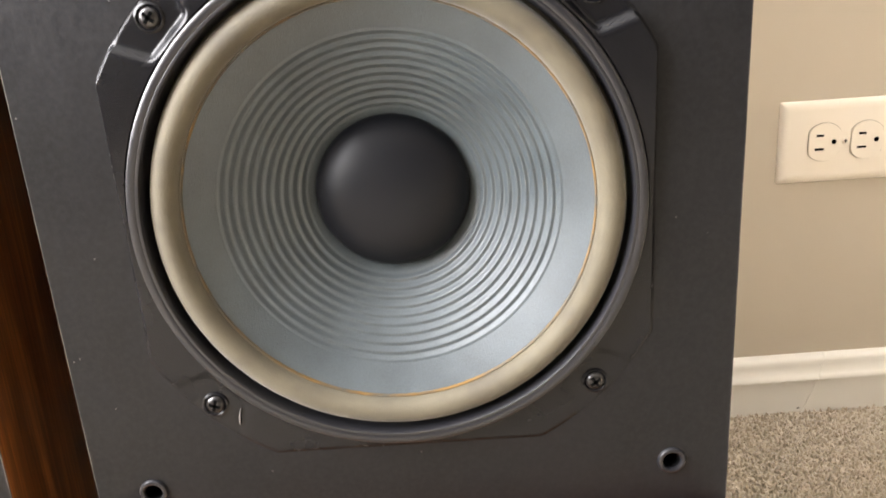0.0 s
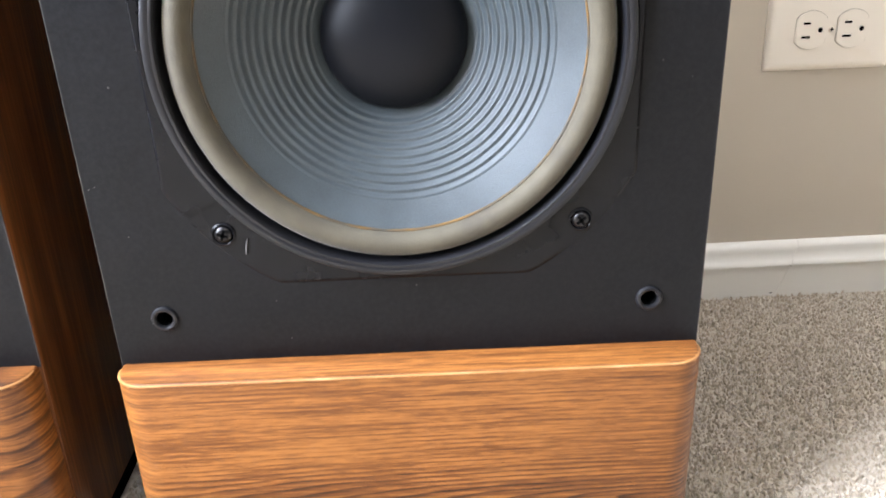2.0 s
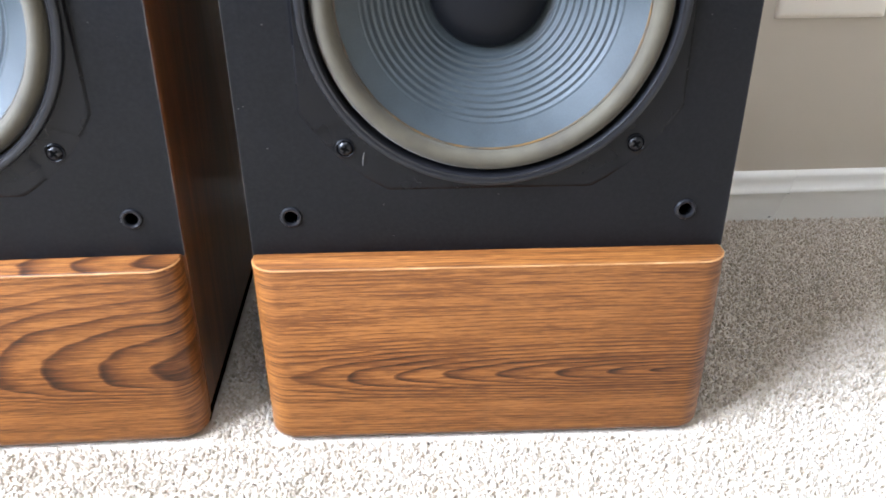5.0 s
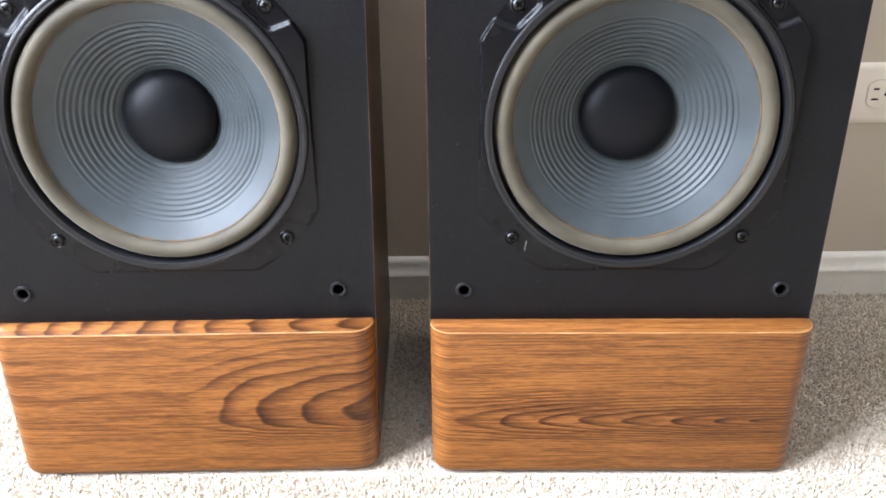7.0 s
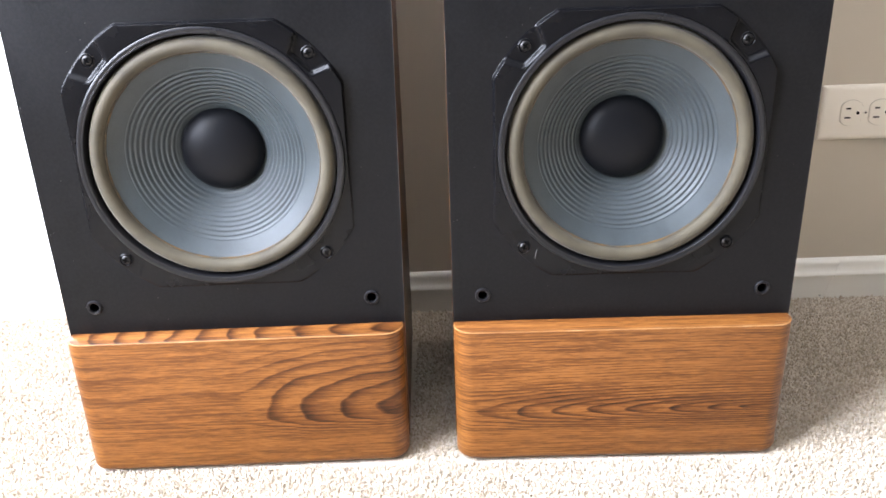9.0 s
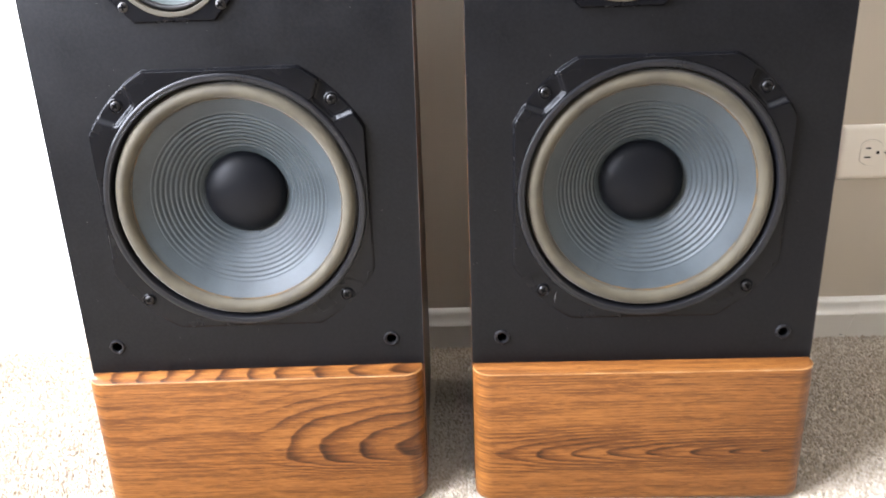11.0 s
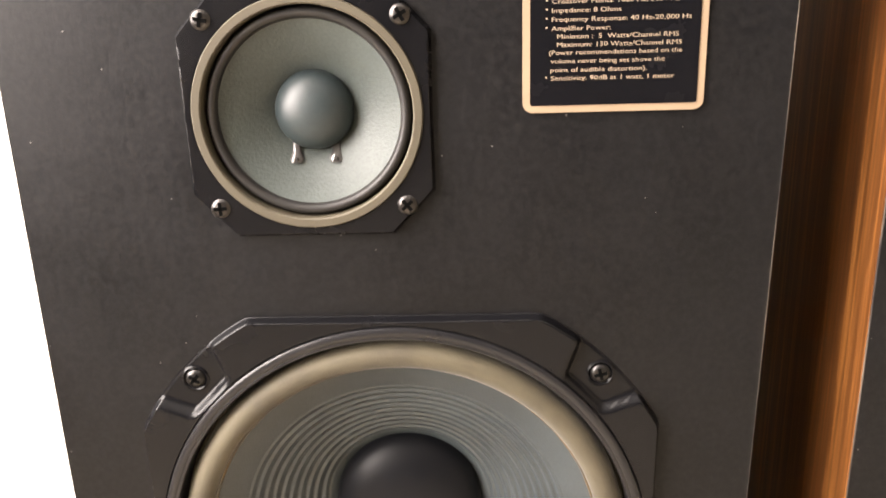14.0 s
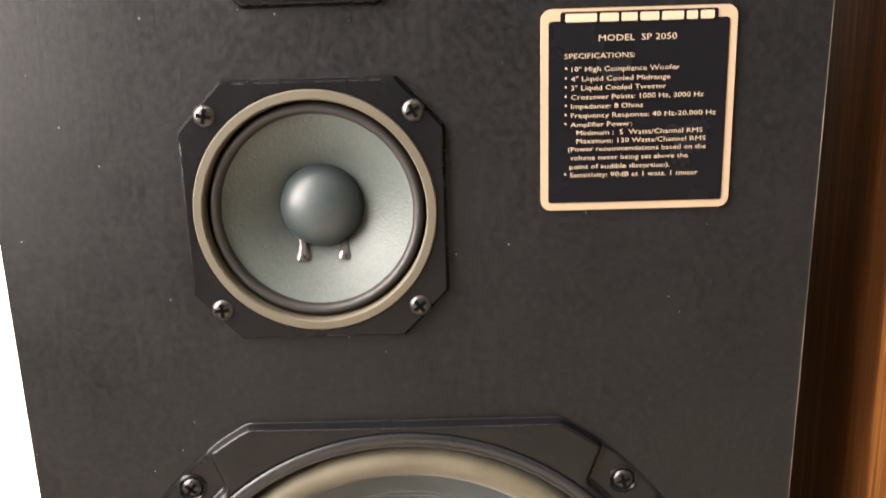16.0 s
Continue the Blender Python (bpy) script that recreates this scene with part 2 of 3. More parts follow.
def foam():
    m = Nodes("tan foam edge")
    cloud = m.noise(40, 4)
    m.put("Base Color", m.ramp(cloud, ((0.25, (0.030, 0.0228, 0.0108)), (0.5, (0.048, 0.0385, 0.0200)), (0.8, (0.068, 0.0565, 0.0325)))))
    m.put("Roughness", 0.75)
    m.put("Sheen Weight", 0.15)
    m.bump(m.noise(900, 4), 0.4, 0.0005)
    return m


tan_foam = foam()


def cone_cloth(name, lo, hi, weave, rough=0.40, gloss=0.42, relief=0.36):
    """Grey-blue coated paper, with a fine weave."""
    m = Nodes(name)
    cloud = m.noise(22, 5, rough=0.65)
    fine = m.noise(weave, 2)
    tone = m.math("ADD", m.math("MULTIPLY", cloud, 0.62), m.math("MULTIPLY", fine, 0.45), clamp=True)
    m.put("Base Color", m.ramp(tone, ((0.3, lo), (0.72, hi))))
    m.put("Roughness", m.span(cloud, 0.3, 0.7, rough - 0.02, rough + 0.1))
    m.put("Specular IOR Level", gloss)
    m.bump(fine, relief, 0.0006)
    return m


cone_grey = cone_cloth("grey woven cone", (0.0200, 0.0262, 0.0292), (0.0480, 0.0602, 0.0652), 1500)
cone_mid = cone_cloth("grey paper cone", (0.0265, 0.0345, 0.0325), (0.0515, 0.0635, 0.0595), 700, 0.48, 0.33, 0.35)
cap_mid = cone_cloth("blue-grey paper cap", (0.013, 0.020, 0.022), (0.025, 0.035, 0.037), 420, 0.40, 0.4, 0.08)
gasket_tan = plastic("tan card gasket", (0.054, 0.046, 0.0315), 0.6, 500, 0.3)
glue = Nodes("amber glue", rough=0.4)
glue.put("Base Color", glue.ramp(glue.noise(55, 4), ((0.40, (0.05, 0.045, 0.034)), (0.62, (0.125, 0.068, 0.018)))))
steel = plastic("dull steel", (0.035, 0.034, 0.034), 0.30)
steel.put("Metallic", 0.9)
steel_bright = plastic("plated steel", (0.045, 0.042, 0.041), 0.32)
steel_bright.put("Metallic", 0.9)
cream_print = Nodes("cream print", (0.29, 0.225, 0.165), 0.45)
plate_black = plastic("black plate lacquer", (0.004, 0.004, 0.005), 0.25, 700, 0.10)
plate_tan = plastic("pale gold plate edge", (0.235, 0.170, 0.115), 0.40)
scuffed = Nodes("pale scuff", (0.11, 0.105, 0.10), 0.6)


def worn_edge():
    m = Nodes("worn board edge", rough=0.6)
    m.put("Base Color", m.ramp(m.noise(30, 4, (1, 1, 0.6)), ((0.45, (0.016, 0.014, 0.013)), (0.62, (0.09, 0.075, 0.06)), (0.8, (0.36, 0.31, 0.26)))))
    return m


edge_worn = worn_edge()


# pale tones carry the edge's highlight as well as its wear
def highlit_rubbed_edge():
    m = Nodes("highlit and rubbed veneer edge", rough=0.4)
    m.put("Base Color", m.ramp(m.noise(38, 4), ((0.30, (0.24, 0.10, 0.028)), (0.55, (0.33, 0.155, 0.05)), (0.85, (0.45, 0.27, 0.12)))))
    return m


edge_pale = highlit_rubbed_edge()


def paint(name, colour, bump=0.08):
    m = Nodes(name, rough=0.55)
    cloud = m.noise(3.5, 4)
    m.put("Base Color", m.mix(cloud, tuple(0.93 * c for c in colour), tuple(min(1, 1.05 * c) for c in colour)))
    m.bump(m.noise(160, 3), bump, 0.001)
    return m


wall_paint = paint("greige wall paint", (0.50, 0.445, 0.36))
trim_paint = paint("white trim paint", (0.78, 0.76, 0.70), 0.04)
ceiling_paint = paint("white ceiling paint", (0.8, 0.8, 0.78))
plate_plastic = Nodes("ivory plastic", (0.80, 0.74, 0.64), 0.32)


def carpet_material(name, random_per_tuft):
    m = Nodes(name, rough=0.95)
    cloud = m.noise(5, 4)
    fleck = m.noise(170, 3)
    tone = m.math("ADD", m.math("MULTIPLY", fleck, 0.7), m.math("MULTIPLY", cloud, 0.3))
    if random_per_tuft:
        g = m.tree.nodes.new("ShaderNodeNewGeometry").outputs["Random Per Island"]
        tone = m.math("ADD", m.math("MULTIPLY", tone, 0.55), m.math("MULTIPLY", g, 0.45))
    m.put("Base Color", m.ramp(tone, ((0.15, (0.28, 0.226, 0.162)), (0.45, (0.485, 0.412, 0.316)), (0.8, (0.66, 0.597, 0.506)))))
    m.put("Sheen Weight", 0.1)
    m.bump(m.noise(420, 3), 0.6, 0.004)
    return m


carpet_base = carpet_material("carpet backing", False)
carpet_pile = carpet_material("carpet pile", True)

# ---- the room ----


def skew(bm):
    """Turn a piece of the far wall to the slight angle that it has to the loudspeakers."""
    bmesh.ops.rotate(bm, cent=(0.42, WALL_Y, 0.0), matrix=Matrix.Rotation(math.radians(1.1), 3, "Z"), verts=bm.verts)


def structure(name, bm, material, label, category):
    return tagged(part(name, bm, material, None, smooth=False), label, category, kind="structure")


structure("floor", boxed((LEFT_X - 0.1, FRONT_Y - 0.1, -0.1), (RIGHT_X + 0.1, WALL_Y + 0.1, -0.0030)), carpet_base,
          "beige cut-pile carpet laid wall to wall", "carpet")
bm = boxed((DOOR_X1, WALL_Y, -0.004), (RIGHT_X, WALL_Y + 0.1, CEILING_Z))
box(bm, (DOOR_X0, WALL_Y, DOOR_Z), (DOOR_X1, WALL_Y + 0.1, CEILING_Z))
box(bm, (LEFT_X - 0.1, WALL_Y, -0.004), (DOOR_X0, WALL_Y + 0.1, CEILING_Z))
skew(bm)
structure("wall_north", bm, wall_paint, "greige painted wall behind the loudspeakers, with a wide doorway to daylight", "wall")
structure("wall_east", boxed((RIGHT_X, FRONT_Y, -0.004), (RIGHT_X + 0.1, WALL_Y + 0.1, CEILING_Z)), wall_paint, "greige painted side wall of the room", "wall")
structure("wall_south", boxed((LEFT_X - 0.1, FRONT_Y - 0.1, -0.004), (RIGHT_X + 0.1, FRONT_Y, CEILING_Z)), wall_paint, "greige painted wall of the room", "wall")
bm = boxed((LEFT_X - 0.1, FRONT_Y, -0.004), (LEFT_X, WIN_Y0, CEILING_Z))
box(bm, (LEFT_X - 0.1, WIN_Y0, WIN_Z1), (LEFT_X, WIN_Y1, CEILING_Z))
box(bm, (LEFT_X - 0.1, WIN_Y0, -0.004), (LEFT_X, WIN_Y1, WIN_Z0))
box(bm, (LEFT_X - 0.1, WIN_Y1, -0.004), (LEFT_X, WALL_Y, CEILING_Z))
structure("wall_west", bm, wall_paint, "greige painted wall around the wide window", "wall")
structure("ceiling", boxed((LEFT_X - 0.1, FRONT_Y - 0.1, CEILING_Z), (RIGHT_X + 0.1, WALL_Y + 0.1, CEILING_Z + 0.1)), ceiling_paint, "plain white painted ceiling", "ceiling")

glow = Nodes("bright daylight haze", (0.8, 0.8, 0.8), 1.0)
glow.put("Emission Color", (0.95, 0.97, 1.0, 1))
glow.put("Emission Strength", 2.2)
structure("backdrop", boxed((DOOR_X0 - 1.2, WALL_Y + 0.30, -0.3), (DOOR_X1 + 0.6, WALL_Y + 0.32, 2.6)), glow, "plain white daylight outside the doorway", "backdrop")

BOARD = [(0.0, -0.004), (-0.0105, -0.004), (-0.0105, 0.0325), (-0.0135, 0.0335), (-0.0135, 0.0365), (-0.0115, 0.0385), (-0.0095, 0.043),
         (-0.0085, 0.048), (-0.0088, 0.0515), (-0.0075, 0.0545), (-0.0045, 0.0565), (0.0, 0.0575)]


def baseboard(name, x0, x1, slope0, slope1):
    """A length of moulded board on the wall; slope: how far the cut end leans per metre of height."""
    bm = bmesh.new()
    a = [bm.verts.new((x0 + slope0 * z, WALL_Y + y, z)) for y, z in BOARD]
    b = [bm.verts.new((x1 + slope1 * z, WALL_Y + y, z)) for y, z in BOARD]
    bm.faces.new(a)
    bm.faces.new(b[::-1])
    for i in range(len(BOARD) - 1):
        bm.faces.new((a[i], a[i + 1], b[i + 1], b[i]))
    skew(bm)
    return tagged(part(name, bm, trim_paint, None, angle=50), "white painted baseboard with a moulded top edge", "baseboard", kind="structure")


board_left = baseboard("baseboard", DOOR_X1, 0.3690, 0, 0.33)
board_right = baseboard("baseboard", 0.3695, RIGHT_X, 0.33, 0)
# dark chips where the two lengths meet
for board, x, z, wide in ((board_right, 0.3815, 0.0322, 0.0016), (board_left, 0.3640, 0.0022, 0.0022)):
    bm = bmesh.new()
    bmesh.ops.create_icosphere(bm, subdivisions=2, radius=1.0)
    for v in bm.verts:
        v.co = Vector((x + v.co.x * wide + 0.0004 * v.co.z, WALL_Y - 0.0102 + v.co.y * 0.0007, z + v.co.z * 0.0007))
    skew(bm)
    part("chip", bm, dark, board, "small dark chip in the paint")


def carpet_pile_stuff():
    """Short leaning tufts over the part of the carpet that the camera passes."""
    rng = np.random.default_rng(4)
    step = 0.0027
    gx, gy = np.meshgrid(np.arange(-0.95, 0.66, step), np.arange(-0.27, WALL_Y - 0.012, step))
    p = np.stack([gx.ravel(), gy.ravel()], 1) + rng.uniform(-0.5, 0.5, (gx.size, 2)) * step * 1.3
    keep = np.ones(len(p), bool)
    for cx in SPEAKERS_X:
        keep &= ~((abs(p[:, 0] - cx) < 0.1690) & (p[:, 1] > -0.0272) & (p[:, 1] < 0.238))
    p = p[keep]
    n = len(p)
    a0 = rng.uniform(0, math.tau, n)
    size = rng.uniform(0.0009, 0.0019, n)
    high = rng.uniform(0.004, 0.0076, n)
    clump = np.array([noise.noise((x * 45, y * 45, 3.0)) for x, y in p])
    lean = np.stack([np.cos(a0 * 3 + clump * 4), np.sin(a0 * 3 + clump * 4)], 1) * rng.uniform(0, 0.0040, n)[:, None]
    verts = np.zeros((n, 9, 3))
    for k in range(4):
        c, s = np.cos(a0 + k * math.pi / 2), np.sin(a0 + k * math.pi / 2)
        verts[:, k] = np.stack([p[:, 0] + c * size, p[:, 1] + s * size, np.full(n, -0.006)], 1)
        verts[:, 4 + k] = np.stack([p[:, 0] + c * size * 1.05 + lean[:, 0] * 0.6, p[:, 1] + s * size * 1.05 + lean[:, 1] * 0.6, -0.006 + high * 0.65], 1)
    verts[:, 8] = np.stack([p[:, 0] + lean[:, 0], p[:, 1] + lean[:, 1], -0.006 + high], 1)
    one = [(k, (k + 1) % 4, 4 + (k + 1) % 4, 4 + k) for k in range(4)] + [(4 + k, 4 + (k + 1) % 4, 8) for k in range(4)]
    faces = [tuple(9 * i + v for v in f) for i in range(n) for f in one]
    me = bpy.data.meshes.new("carpet_pile")
    me.from_pydata(verts.reshape(-1, 3).tolist(), [], faces)
    me.materials.append(carpet_pile.mat)
    return tagged(new("carpet_pile", me), "short beige and cream carpet tufts", "carpet", kind="stuff")


# ---- loudspeakers ----
SPEAKERS_X = (-0.3860, 0.0)
HALF_W, DEPTH, HEIGHT, PLINTH_H = 0.1680, 0.240, 0.765, 0.151
WOOFER, MID, TWEETER = (0.0, 0.3256), (-0.0328, 0.5466), (-0.0300, 0.6700)


def cabinet_body(parent):
    """A box of boards, open at the front, where the baffle closes it."""
    w, t = HALF_W, 0.016
    bm = bmesh.new()
    foot = 0.0130
    box(bm, (-w, 0.0005, foot), (-w + t, DEPTH, HEIGHT), 0.0004)
    box(bm, (w - t, 0.0005, foot), (w, DEPTH, HEIGHT), 0.0004)
    box(bm, (-w + t, 0.0005, HEIGHT - t), (w - t, DEPTH, HEIGHT), 0.0006)
    box(bm, (-w + t, 0.0005, foot), (w - t, DEPTH, foot + t), 0.0006)
    box(bm, (-w + t, DEPTH - t, foot + t), (w - t, DEPTH - 0.002, HEIGHT - t))
    # near-black block, set back, fills the gap between cabinet and carpet
    part("base", boxed((-w + 0.0025, 0.0, -0.0030), (w - 0.0025, DEPTH - 0.003, foot + 0.0005), 0.0006), dark, parent, "recessed near-black block in the gap under the cabinet", smooth=False)
    return part("cabinet", bm, veneer, parent, "upright-grained oak veneer cabinet", smooth=False)


def baffle(parent):
    """The black front board with the three round cut-outs."""
    bm = bmesh.new()
    w, z0, z1 = HALF_W - 0.0005, PLINTH_H - 0.0012, HEIGHT - 0.001
    loops = [[(-w, z0), (w, z0), (w, z1), (-w, z1)]]
    for (cx, cz), r in ((WOOFER, 0.118), (MID, 0.050), (TWEETER, 0.037), ((-0.1378, 0.18), 0.0058), ((0.1378, 0.18), 0.0058)):
        loops.append([(cx + r * math.cos(math.tau * i / 64), cz + r * math.sin(math.tau * i / 64)) for i in range(64)])
    edges = []
    for pts in loops:
        vs = [bm.verts.new((x, -0.0005, z)) for x, z in pts]
        edges += [bm.edges.new((vs[i], vs[(i + 1) % len(vs)])) for i in range(len(vs))]
    bmesh.ops.triangle_fill(bm, use_beauty=True, use_dissolve=False, edges=edges)
    out = bmesh.ops.extrude_face_region(bm, geom=list(bm.faces))
    for v in out["geom"]:
        if isinstance(v, bmesh.types.BMVert):
            v.co.y += 0.015
    return part("baffle", bm, baffle_black, parent, "matt black baffle board with dust and rub marks", smooth=False)


def edge_strips(parent):
    for side in (-1, 1):
        x = side * (HALF_W - 0.0004)
        part("edge_strip", boxed((x - 0.0002, -0.0006, PLINTH_H), (x + 0.0002, 0.0004, HEIGHT - 0.001)), edge_worn, parent, "chipped pale edge of the board", smooth=False)


def plinth(parent, material):
    """The bowed-edge wooden panel across the foot of the front."""
    bm = bmesh.new()
    w, out, r = HALF_W - 0.0005, PLINTH_OUT, 0.019
    outline = [(-w, 0.0)]
    for i in range(11):
        a = radians(180 + 90 * i / 10)
        outline.append((-w + r + r * math.cos(a), -out + r + r * math.sin(a)))
    for i in range(11):
        a = radians(270 + 90 * i / 10)
        outline.append((w - r + r * math.cos(a), -out + r + r * math.sin(a)))
    outline.append((w, 0.0))
    # foot curls in, top edge is crisp with a slight lip
    levels = [(0.0000, 0.0050), (0.0010, 0.0024), (0.0026, 0.0009), (0.0050, 0.0002), (0.0080, 0.0), (0.1475, 0.0), (0.1500, 0.0002), (PLINTH_H, 0.0012)]
    rings = []
    for z, inset in levels:
        ring = []
        for x, y in outline:
            k = max(0.0, 1 - inset / w)
            ring.append(bm.verts.new((x * k, min(0.0, y + inset) if y < -1e-6 else 0.0, z)))
        rings.append(ring)
    n = len(outline)
    for a, b in zip(rings, rings[1:]):
        for i in range(n):
            bm.faces.new((a[i], a[(i + 1) % n], b[(i + 1) % n], b[i]))
    bm.faces.new(rings[0])
    bm.faces.new(rings[-1])
    panel = part("plinth_panel", bm, material, parent, "glossy orange-brown oak foot panel with rounded ends", angle=40)
    # thin strip whose pale colour gives the edge highlight and the rubbing
    bm = bmesh.new()
    rows = []
    for z, grow in ((0.14955, 0.0), (0.14975, 0.00022), (0.15045, 0.00005), (0.15075, -0.0007)):
        k = 1 + grow / w
        rows.append([bm.verts.new((x * k, y - grow - 0.0002 if y < -1e-6 else y, z)) for x, y in outline[1:-1]])
    for a, b in zip(rows, rows[1:]):
        for i in range(len(a) - 1):
            bm.faces.new((a[i], a[i + 1], b[i + 1], b[i]))
    part("edge_highlight_wear", bm, edge_pale, panel, "pale top edge with highlight and rubbing in its colour")
    return panel


def square_reach(half, radius, ang):
    """How far a square with corners rounded off to a larger circle reaches in the direction ang."""
    return min(half / max(abs(math.cos(ang)), 1e-6), half / max(abs(math.sin(ang)), 1e-6), radius)


def octagon_reach(half, cut, ang):
    """How far the cut-cornered square reaches in the direction ang."""
    c, s = abs(math.cos(ang)), abs(math.sin(ang))
    a, b = cut
    # corner line through (a, half) and (half, b)
    nx, nz = half - b, half - a
    return min(half / max(c, 1e-6), half / max(s, 1e-6), (nx * a + nz * half) / (nx * c + nz * s))


def moulded_frame(name, parent, centre, outline, inner, relief, rows, label):
    """A raised frame round a driver: outline gives its reach in a direction, relief the height at (x, z) and so far from the rim."""
    cx, cz = centre
    n = 480
    bm = bmesh.new()
    grid = []
    for i in range(n):
        ang = math.tau * i / n
        reach = outline(ang)
        line = []
        for k in range(rows + 1):
            f = 1 - (1 - k / rows) ** 1.4
            r = inner + (reach - inner) * f
            x, z = r * math.cos(ang), r * math.sin(ang)
            line.append(bm.verts.new((cx + x, -0.0006 - max(relief(x, z, reach - r), 0.0), cz + z)))
        line.append(bm.verts.new((cx + reach * math.cos(ang), 0.002, cz + reach * math.sin(ang))))
        line.insert(0, bm.verts.new((cx + inner * math.cos(ang), 0.010, cz + inner * math.sin(ang))))
        grid.append(line)
    for i in range(n):
        a, b = grid[i], grid[(i + 1) % n]
        for k in range(len(a) - 1):
            bm.faces.new((a[k], a[k + 1], b[k + 1], b[k]))
    return part(name, bm, frame_black, parent, label, angle=50)


def woofer_relief(x, z, rim):
    """The woofer frame is thick above and thins to nothing below; four pockets are sunk for the screws."""
    h = (0.0009 + 0.0041 * smoothstep(-0.085, 0.06, z)) * smoothstep(0, 0.0022, rim)
    for sx in (-1, 1):
        for sz in (-1, 1):
            # u runs outwards along the diagonal, v along the rim, towards the flank
            u = (x * sx + z * sz) * 0.7071
            v = (x * sx - z * sz) * 0.7071
            wall = smoothstep(0.1228, 0.1268, u)
            open_out = 0.47 * (u - 0.1240)
            ends = smoothstep(-0.0120 - open_out, -0.0085 - open_out, v) * smoothstep(0.0165 + open_out, 0.0120 + open_out, v)
            h -= h * 0.90 * wall * ends
    return h


def screw(parent, centre, y, r, material):
    """A round-headed cross-slot screw."""
    cx, cz = centre
    bm = lathe(centre, [(r, y + 0.0012), (r, y), (r * 0.93, y - r * 0.16), (r * 0.76, y - r * 0.34), (r * 0.50, y - r * 0.44), (0, y - r * 0.475)], 28)
    for f in bm.faces:
        f.material_index = 0
    turn = (cx * 97.0 + cz * 53.0) % 1.5
    # raised cross coloured near-black in place of the slot's shade
    for k in range(2):
        start = len(bm.verts)
        a = turn + k * math.pi / 2
        box(bm, (-r * 0.62, y - r * 0.50, -r * 0.16), (r * 0.62, y - r * 0.20, r * 0.16))
        bm.verts.ensure_lookup_table()
        bm.verts.index_update()
        for v in bm.verts[start:]:
            x, z = v.co.x, v.co.z
            v.co.x, v.co.z = cx + x * math.cos(a) - z * math.sin(a), cz + x * math.sin(a) + z * math.cos(a)
        for f in bm.faces:
            if all(v.index >= start for v in f.verts):
                f.material_index = 1
    return part("screw", bm, (material, dark), parent, "dull steel cross-head screw", angle=40)


def washer(parent, centre, y, r0, r1):
    return part("screw_seat", lathe(centre, [(r1, y + 0.001), (r1, y - 0.0006), ((r0 + r1) / 2, y - 0.0012), (r0, y - 0.0004), (r0, y + 0.001)], 28), frame_black, parent)


def woofer(parent):
    c = WOOFER
    spots = [(sx * 0.0973, sz * 0.0955) for sx in (-1, 1) for sz in (-1, 1)]
    body = moulded_frame("woofer", parent, c, lambda ang: square_reach(0.1264, 0.1443, ang), 0.1228, woofer_relief, 30,
                         "satin black woofer frame with rounded-off corners")
    part("trim_ring", lathe(c, [(0.1223, 0.006), (0.1223, -0.0046), (0.1218, -0.0060), (0.1207, -0.0067), (0.1186, -0.0067), (0.1176, -0.0062), (0.1171, -0.0064), (0.1162, -0.0062), (0.1154, -0.0048), (0.1150, 0.012)], 160),
         ring_black, body, "round-topped black rubber ring")
    part("basket", lathe(c, [(0.1180, 0.009), (0.1120, 0.0100), (0.1060, 0.014), (0.070, 0.085), (0.0, 0.090)], 96), dark, body, "dark hollow behind the cone")
    roll = [(0.1152, 0.0085), (0.1134, 0.0070)]
    for i in range(15):
        a = math.pi * i / 14
        roll.append((0.1060 + 0.0068 * math.cos(a), 0.0015 - 0.0072 * math.sin(a)))
    roll.append((0.0985, 0.0030))
    part("surround", lathe(c, roll, 160), tan_foam, body, "tan foam half-roll surround")
    part("glue_line", lathe(c, [(0.0994, 0.0022), (0.0990, 0.0012), (0.0986, 0.0012), (0.0982, 0.0028)], 160), glue, body, "thin amber glue line")
    prof = []
    steps = 190
    for i in range(steps + 1):
        r = 0.0990 - (0.0990 - 0.0370) * i / steps
        u = (0.0990 - r) / 0.0620
        d = 0.0025 + 0.0415 * (0.86 * u + 0.14 * u * u)
        env = smoothstep(0.0430, 0.0470, r) * smoothstep(0.0855, 0.0825, r)
        d += -0.00056 * env * math.cos(math.tau * (r - 0.0430) / 0.00405)
        prof.append((r, d))
    part("cone", lathe(c, prof, 128), cone_grey, body, "grey-blue ribbed paper cone", angle=80)
    cap = [(0.0406, 0.0440), (0.0403, 0.0413)]
    for i in range(1, 15):
        a = math.pi / 2 * i / 14
        cap.append((0.0401 * math.cos(a) if i < 14 else 0.0, 0.0413 - 0.0175 * math.sin(a)))
    part("dust_cap", lathe(c, cap, 96), felt, body, "smooth black domed dust cap")
    for x, z in spots:
        washer(body, (c[0] + x, c[1] + z), -0.0008, 0.0048, 0.0068)
        screw(body, (c[0] + x, c[1] + z), -0.0010, 0.0049, steel)
    return body


